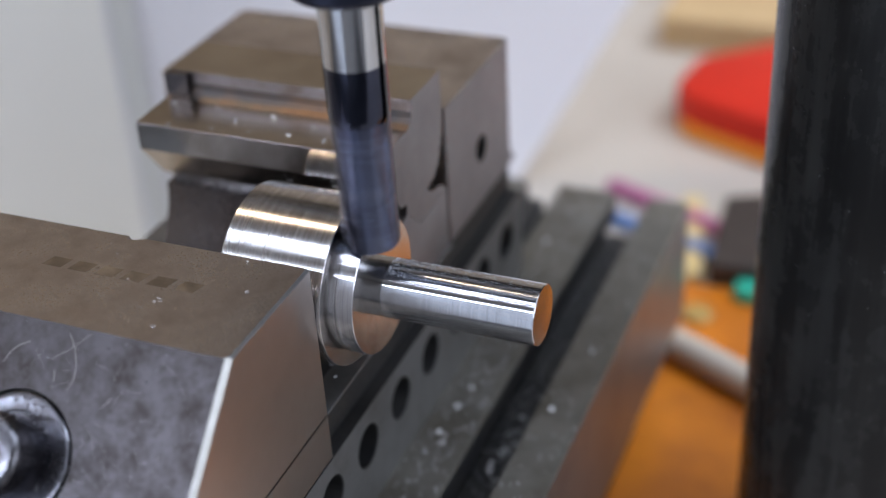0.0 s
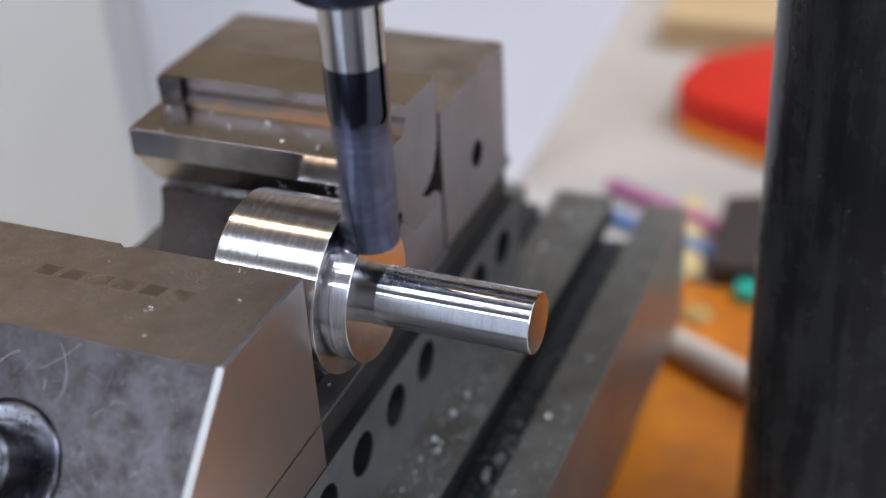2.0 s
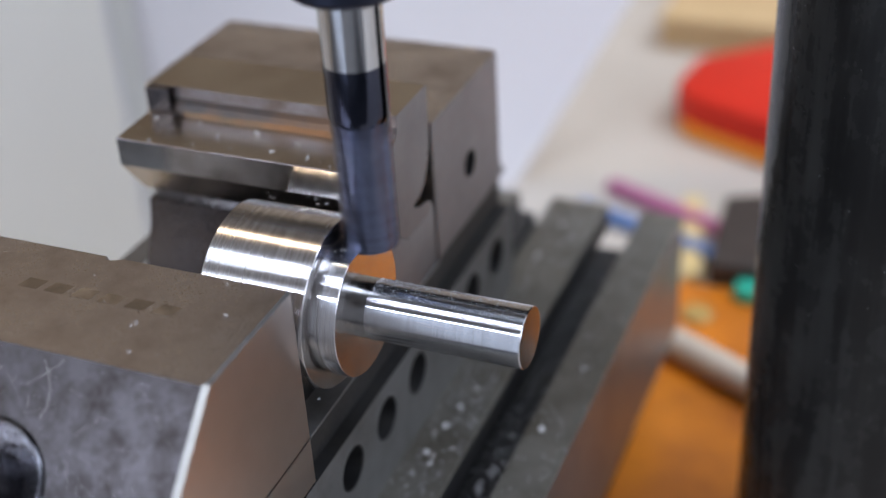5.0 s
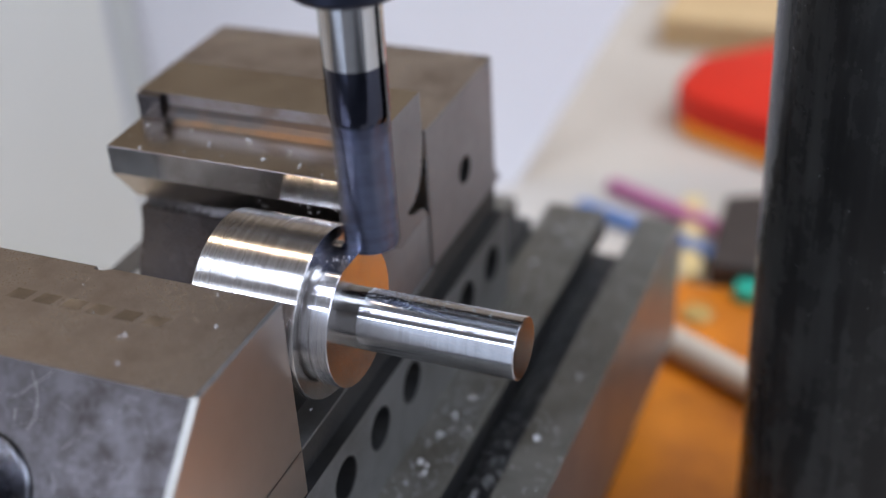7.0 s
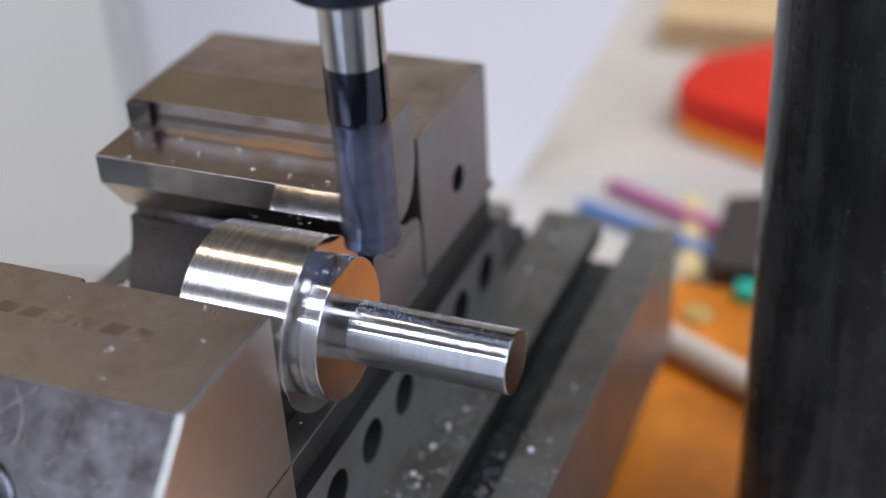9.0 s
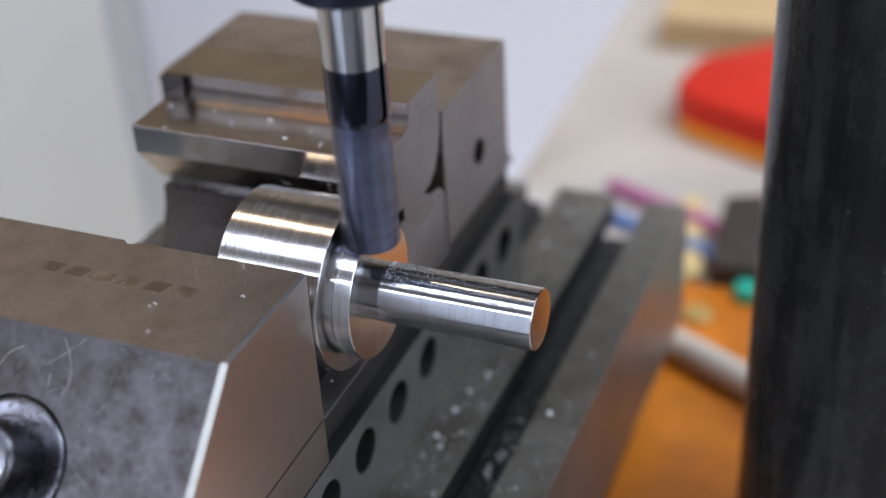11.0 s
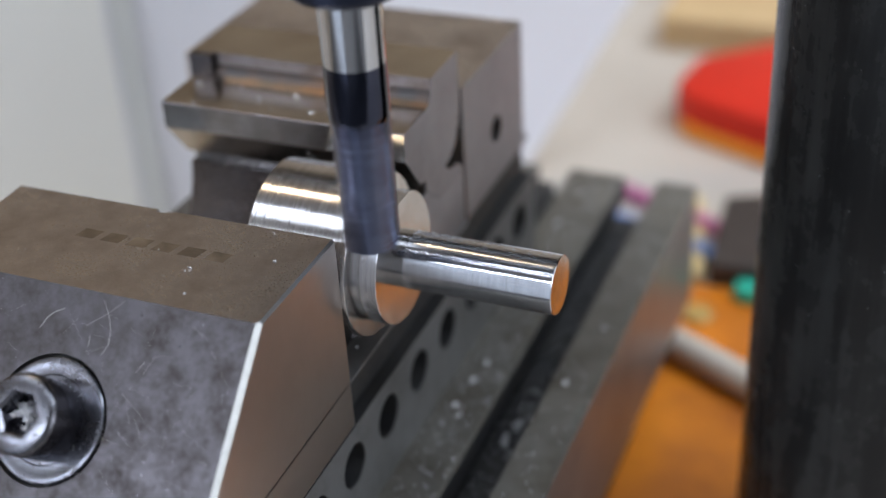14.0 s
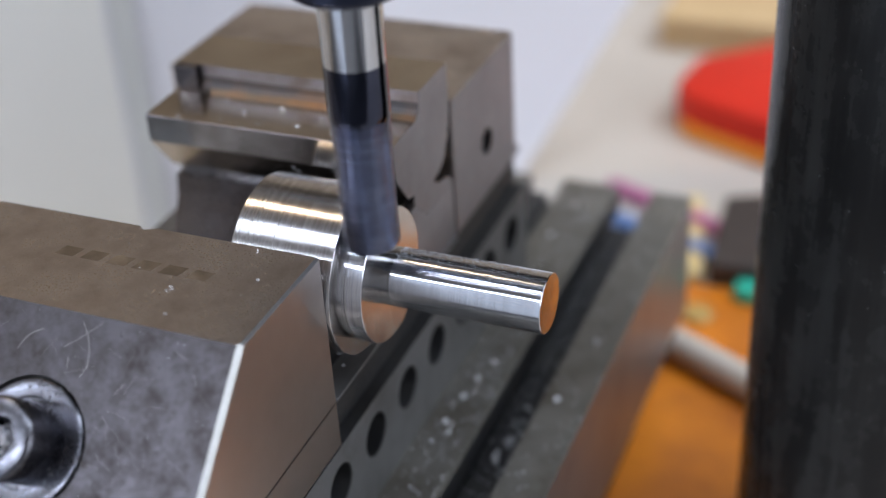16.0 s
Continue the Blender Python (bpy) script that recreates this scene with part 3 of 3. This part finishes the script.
for k in range(150):              # hair-thin handling marks on the slope and the top
    x, s, a, d = wear.uniform(-58, -3), wear.uniform(1, 27), wear.gauss(1.1, 0.7), wear.uniform(0.8, 5.0)
    if k % 3:
        p, q, n = on_slope(x, s), on_slope(x + d * math.cos(a), max(0.3, s + d * math.sin(a))), Vector(SN)
    else:
        p, q, n = (x, -s * 0.85, 0), (x + d * math.cos(a), -max(0.5, s * 0.85 - d * math.sin(a) * 0.6), 0), Vector((0, 0, 1))
    p, q = Vector(p), Vector(q)
    w = (q - p).normalized().cross(n) * wear.uniform(0.012, 0.035)
    ring = [hairs.verts.new(v) for v in (p - w - n * 0.01, p + w - n * 0.01, q + w * 0.5 - n * 0.01, q - w * 0.5 - n * 0.01)]
    ridge = [hairs.verts.new(v + n * 0.008) for v in (p, q)]
    hairs.faces.new((ring[1], ring[2], ridge[1], ridge[0]))
    hairs.faces.new((ring[3], ring[0], ridge[0], ridge[1]))
part("hair_scratches", hairs, "edge", jaw, "hair-thin bright handling marks")

# ---- step jaw: V-faced insert standing before the fixed jaw ----
step = rider(thing("step_jaw", "oily brown steel step jaw before the fixed jaw", "jaw"))
PROFILE = [(57.0, 9.4), (43.4, 9.4), (43.4, 7.0), (43.0, 5.9), (42.2, 5.0), (41.0, 4.4), (36.0, 4.3), (30.3, 4.25), (30.15, 4.1), (30.1, -1.3), (36.0, -9.3), (38.4, -9.6),
           (38.4, -12.0), (44.0, -16.6), (57.0, -16.6), (55.6, -14.6), (53.6, -13.8), (50.4, -13.2), (47.8, -11.6), (51.4, -10.9),
           (53.8, -9.0), (55.6, -6.0), (56.7, -2.0), (57.0, 2.0)]
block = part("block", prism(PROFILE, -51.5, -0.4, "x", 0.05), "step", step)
tone_sides(block, True)
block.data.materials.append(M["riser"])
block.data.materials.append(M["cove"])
for p in block.data.polygons:     # the patinated riser, and the cove with a warm reflection put into its brown
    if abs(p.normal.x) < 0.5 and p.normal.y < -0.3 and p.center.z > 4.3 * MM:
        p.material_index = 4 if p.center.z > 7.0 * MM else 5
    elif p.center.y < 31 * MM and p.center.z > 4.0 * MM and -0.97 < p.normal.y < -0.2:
        p.material_index = 4      # worn front edge of the ledge, darker colour to curb its highlight
# Separate lip, so the near jaw's dark reflection can go into its colour.
LIP = [(36.4, -12.0), (38.35, -12.0), (43.95, -16.65), (57.0, -16.65), (57.0, GA + 0.03), (30.6, GA + 0.03), (31.2, -26.2),
       (32.4, -23.0), (34.0, -20.0), (35.6, -16.6), (36.3, -13.6)]
tone_sides(part("lower_lip", prism(LIP, -51.5, -0.4, "x", 0.1), "lip", step, "rounded lower lip of the V, dark reflection put into its colour", True))
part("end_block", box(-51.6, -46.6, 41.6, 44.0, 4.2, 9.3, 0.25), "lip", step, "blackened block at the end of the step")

# ---- turned workpiece ----
work = rider(thing("turned_shaft", "bright turned steel shaft with collar and pin, clamped in the vice", "workpiece"))
AXIS = Matrix.Translation((0, AY, AZ)) @ ALONG_X


def flat_disc(levels, cut, steps=128):
    """A disc along x through (x, radius) levels, whose top is milled flat at the height cut above its axis."""
    bm = bmesh.new()
    rings = []
    for x, q in levels:
        rings.append([bm.verts.new((x, AY + q * math.cos(math.tau * k / steps), AZ + min(q * math.sin(math.tau * k / steps), cut))) for k in range(steps)])
    for a, b in zip(rings, rings[1:]):
        for k in range(steps):
            bm.faces.new((a[k], a[(k + 1) % steps], b[(k + 1) % steps], b[k]))
    bm.faces.new(rings[0][::-1]), bm.faces.new(rings[-1])
    return bm


part("body", turned([(14.4, -18.6), (14.86, -18.2), (14.86, -18.0), (14.86, 0.3), (14.86, 0.60), (14.77, 0.7)], 160, AXIS), "body", work, "turned steel body with fine rings", True)
COLLAR = [(-0.3, 11.45), (0.8, 11.45), (1.5, 11.45), (1.56, 11.9), (1.62, 11.97), (1.95, 11.97), (2.0, 11.84), (2.12, 11.84), (2.17, 12.0), (2.55, 12.0), (2.6, 11.92),
          (2.85, 11.92), (2.9, 12.0), (3.4, 12.0), (3.44, 11.93), (3.56, 11.93), (3.6, 12.0), (4.3, 12.0), (4.33, 11.95), (4.43, 11.95), (4.46, 12.0), (4.9, 12.0), (5.10, 12.0), (5.2, 11.90)]
part("collar", flat_disc(COLLAR, 11.15), "turned", work, "collar with turned rings and a milled flat", True)
part("neck", turned([(5.16, 5.0), (5.16, 7.2)], 64, AXIS), "shank", work, "smooth undercut beside the collar", True)
part("pin", turned([(5.22, 7.1), (5.22, 7.3), (5.22, 33.5), (5.22, 33.86), (5.08, 34.0)], 96, AXIS), "pin", work, "long slim pin", True)

for ob in work.children:          # faced ends are ground across, not turned
    ob.data.materials.append(M["faced"])
    for p in ob.data.polygons:
        if abs(p.normal.x) > 0.9:
            p.material_index = 1

# ---- swarf ----
rng = random.Random(7)


def curl(bm, at, size, broad=0.11):
    """One small curled chip: a twisted ribbon with thickness."""
    a0, bend, tw = rng.uniform(0, math.tau), rng.uniform(1.2, 3.4), rng.uniform(-1.5, 1.5)
    rot = Euler((rng.uniform(-0.6, 0.6), rng.uniform(-0.6, 0.6), a0)).to_matrix()
    prev = None
    for i in range(7):
        u = i / 6
        c = Vector((math.sin(bend * u) / bend, (1 - math.cos(bend * u)) / bend, 0.25 * u)) * size
        side = Vector((0, math.sin(tw * u), math.cos(tw * u))) * size * broad
        tick = Vector((0.0, 0.05, 0.02)) * size
        quad = [bm.verts.new(Vector(at) + rot @ p + Vector((0, 0, size * 0.15))) for p in (c - side - tick, c + side - tick, c + side + tick, c - side + tick)]
        if prev:
            for k in range(4):
                bm.faces.new((prev[k], prev[(k + 1) % 4], quad[(k + 1) % 4], quad[k]))
        else:
            bm.faces.new(quad[::-1])
        prev = quad
    bm.faces.new(prev)


def swarf(name, label, places, sizes, mat="chip", broad=0.11):
    bm = bmesh.new()
    for p in places:
        curl(bm, p, rng.uniform(*sizes), broad)
    ob = rider(part(name, bm, mat))
    return tagged(ob, label, "swarf", kind="stuff")


swarf("swarf", "small bright curled chips on the movable jaw",
      [(-49.3, -18.8, 0), (-48.3, -18.0, 0), (-32.9, -5.2, 0), (-10.4, -1.2, 0), (-26.6, -11.6, 0), (-15.1, -21.6, 0), (-18.2, -14.9, 0), (-18.9, -15.6, 0), (-6.0, -9.0, 0)], (0.35, 0.8), "chip", 0.2)
swarf("swarf", "small bright curled chips on the step jaw ledge",
      [(x, y, 4.28) for x, y in [(-26.8, 39.4), (-26.0, 38.6), (-21.1, 33.4), (-13.6, 33.1), (-13.0, 32.4), (-28.4, 32.3), (-48.8, 39.2), (-45.1, 30.9), (-39.1, 40.0),
       (-8.0, 31.5), (-33, 35), (-17, 37), (-36, 31.6), (-43, 36.5), (-30.5, 41.5), (-5.5, 33.0)]], (0.6, 1.3), "chip", 0.16)
swarf("swarf", "fine metal specks on the jaw top",
      [(rng.uniform(-60, -2), rng.uniform(-24, -1), 0) for _ in range(110)], (0.08, 0.24), "dust")
swarf("swarf", "fine metal specks on the pin",
      [(7.5 + 25 * rng.random() ** 1.9, AY + 5.22 * math.sin(a), AZ + 5.22 * math.cos(a) - 0.05) for a in [rng.uniform(-0.55, 0.5) for _ in range(700)]], (0.12, 0.34), "dust")
swarf("swarf", "bright chips packed into the screw socket",
      [tuple(SLOPE @ Vector((rng.gauss(0, 1.1), rng.gauss(0, 1.1), 4.2 + rng.random()))) for _ in range(60)], (0.7, 1.4), "chip", 0.3)


def heap(x, y, z, spread, count):
    return [(x + rng.gauss(0, spread), y + rng.gauss(0, spread * 1.5), z) for _ in range(count)]


swarf("swarf", "metal chips scattered on the machine table",
      [(rng.uniform(1.0, 10.6), rng.uniform(10, 95), TT) for _ in range(55)] + [(rng.uniform(21, 30), rng.uniform(15, 130), TT) for _ in range(28)]
      + [(rng.uniform(-3.4, 10.5), rng.uniform(90, 136), TT) for _ in range(14)], (0.3, 0.75), "chip", 0.34)
swarf("swarf", "heaps of bright chips in the T-slot and on the table",
      heap(16.5, 40, TT - 12, 2.0, 30) + heap(15.5, 62, TT - 12, 1.8, 18) + heap(6.0, 34, TT, 2.6, 5) + heap(4.5, 52, TT, 2.6, 5)
      + heap(17, 24, TT - 12, 2.0, 26), (0.4, 0.95), "chip", 0.34)
swarf("swarf", "fine metal dust on the sloping jaw front",
      [on_slope(rng.uniform(-60, -2), rng.uniform(0.5, 30)) for _ in range(70)], (0.10, 0.28), "dust")
swarf("swarf", "fine metal dust on the machine table and vice bed",
      [(rng.uniform(0.5, 10.8), rng.uniform(-5, 135), TT) for _ in range(480)] + [(rng.uniform(20.6, 30), rng.uniform(0, 136), TT) for _ in range(120)]
      + [(rng.uniform(-7, -0.4), rng.uniform(1, 29), GA) for _ in range(14)]
      + [(rng.uniform(8.5, 22.5), rng.uniform(5, 128), TT - 12.2) for _ in range(650)], (0.25, 0.65), "dust", 0.25)
# Flakes all lean one way; their glint is put into the white.
GLINT_LEAN = Vector((0.08, -0.58, 0.80)).to_track_quat("Z", "Y").to_matrix().to_4x4()
bm = bmesh.new()
for x, y in ((4.5, 45.0), (5.1, 51.8), (5.9, 33.5), (23.4, 50.1), (2.8, 128.0), (1.5, 112.0), (4.0, 36.1), (25.5, 72.0)):
    r = rng.uniform(0.42, 0.72)
    bmesh.ops.create_cone(bm, cap_ends=True, segments=7, radius1=r, radius2=r * 0.9, depth=0.10,
                          matrix=Matrix.Translation((x, y, TT + r * 0.62)) @ GLINT_LEAN @ Matrix.Rotation(rng.uniform(0, 3), 4, "Z") @ Matrix.Rotation(rng.gauss(0, 0.03), 4, "X"))
for _ in range(16):               # flakes heaped in the slot, white for their glint
    r = rng.uniform(0.25, 0.5)
    bmesh.ops.create_cone(bm, cap_ends=True, segments=6, radius1=r, radius2=r * 0.9, depth=0.10,
                          matrix=Matrix.Translation((11.9 + abs(rng.gauss(0, 1.2)), 48 + rng.gauss(0, 3.5), TT - 12.1 + r * 0.62)) @ GLINT_LEAN @ Matrix.Rotation(rng.gauss(0, 0.12), 4, "X"))
tagged(rider(part("swarf", bm, "flake")), "flat flakes leaning on the machine table, glint put in as white", "swarf", kind="stuff")
swarf("swarf", "fresh chips hanging under the step jaw edge",
      [(rng.uniform(-22, -3), 30.0, rng.uniform(-3.2, -1.6)) for _ in range(9)], (0.5, 1.0))
swarf("swarf", "fresh chips on the milled flat of the collar",
      [(rng.uniform(1.0, 5.0), rng.uniform(11.5, 19), -0.45) for _ in range(16)], (0.25, 0.6))
bm = bmesh.new()
for _ in range(190):
    a, h = rng.uniform(-2.9, -0.9), rng.uniform(5, 170)
    curl(bm, (CX + 24.0 * math.cos(a), CY + 24.0 * math.sin(a), h), rng.uniform(0.10, 0.35))
tagged(part("column_dust", bm, "dust"), "pale metal dust on the black column", "dust", kind="stuff")

# ---- things on the bench ----
board = thing("wooden_board", "orange varnished wooden board lying on the bench", "board")
part("plank", box(13, 210, 40, 181, 0.02, 3.0, 0.6), "wood", board)
tube = thing("plastic_tube", "off-white plastic tube lying on the orange board", "tube")
p0, p1 = Vector((20.8, 147.5, 7.35)), Vector((119.3, 96.5, 7.35))
part("pipe", turned([(3.2, 0), (4.2, 0), (4.3, 0.2), (4.3, (p1 - p0).length)], 32, Matrix.Translation(p0) @ (p1 - p0).to_track_quat("Z", "Y").to_matrix().to_4x4()), "tube", tube, smooth=True)
knob = thing("plastic_button", "small amber plastic button on the orange board", "button")
part("cap", turned([(4.5, 3.0), (4.5, 4.2), (3.6, 5.0), (0, 5.2)], 32, Matrix.Translation((29.5, 164, 0))), "button", knob, smooth=True)


def pen(name, label, mat, a, b, r=3.6):
    ob = thing(name, label, "pen", group="pens on the bench")
    a, b = Vector((*a, r)), Vector((*b, r))
    q = Matrix.Translation(a) @ (b - a).to_track_quat("Z", "Y").to_matrix().to_4x4()
    n = (b - a).length
    part("barrel", turned([(r * 0.8, 0), (r, 1), (r, n * 0.68)], 24, q), mat, ob, smooth=True)
    part("cap", turned([(r * 1.06, n * 0.68), (r * 1.06, n - 2), (r * 0.7, n)], 24, q), mat, ob, smooth=True)


pen("marker_pen", "magenta plastic marker pen lying on the bench", "magenta", (-16, 232), (52, 202), 2.8)
pen("marker_pen", "blue plastic marker pen lying on the bench", "blue", (-22, 216), (44, 193), 2.6)
ruler = thing("wooden_ruler", "pale yellow wooden stick lying on the bench", "ruler")
part("stick", prism([(20, 184), (26, 186), (15.5, 233), (9.5, 231)], 0.02, 3.0, "z", 0.3), "ruler", ruler)
case = thing("black_case", "black plastic case standing on the bench", "case")
part("body", prism([(28.5, 180.5), (62, 184), (58, 236), (25, 222)], 3.02, 11, "z", 1.5), "rubber", case)
grip = thing("teal_grip", "teal plastic grip beside the black case", "grip")
part("handle", box(37.5, 62, 173.5, 180, 3.02, 8.5, 2), "teal", grip)
red = thing("red_scoop", "red plastic scoop with an orange rim on the bench", "scoop")
part("bowl", prism([(-9, 291), (-1, 279), (40, 261), (50, 268), (50, 330), (30, 345), (-6, 315)], 0.02, 17, "z", 6), "red", red, smooth=True)
part("rim", prism([(-6, 283), (0, 276), (46, 255.5), (50, 258), (50, 262), (2, 284)], 0.02, 5.5, "z", 2), "orange", red, "orange rim", smooth=True)
carton = thing("cardboard_box", "tan cardboard box at the back of the bench", "box")
part("tray", prism([(-30, 354), (110, 354), (110, 430), (-30, 430)], 0.02, 11, "z", 1), "tan", carton)
part("lid", prism([(-31, 353), (111, 353), (111, 431), (-31, 431)], 11.02, 14, "z", 1.5), "tan", carton, "overhanging cardboard lid")


def motions():
    """The table carries vice, jaws and work; chuck and cutter spin."""
    for ob in MOVERS:
        walk(ob, [(t, carriage(mm)) for t, mm in TRAVEL])
    at = Matrix.Translation((TX * MM, TY * MM, TZ * MM))
    spin = [(i / FPS, at @ Matrix.Rotation(radians(89.99) * i, 4, "Z")) for i in range(int(16 * FPS) + 1)]
    walk(mill, spin)
    walk(spindle, spin)


motions()
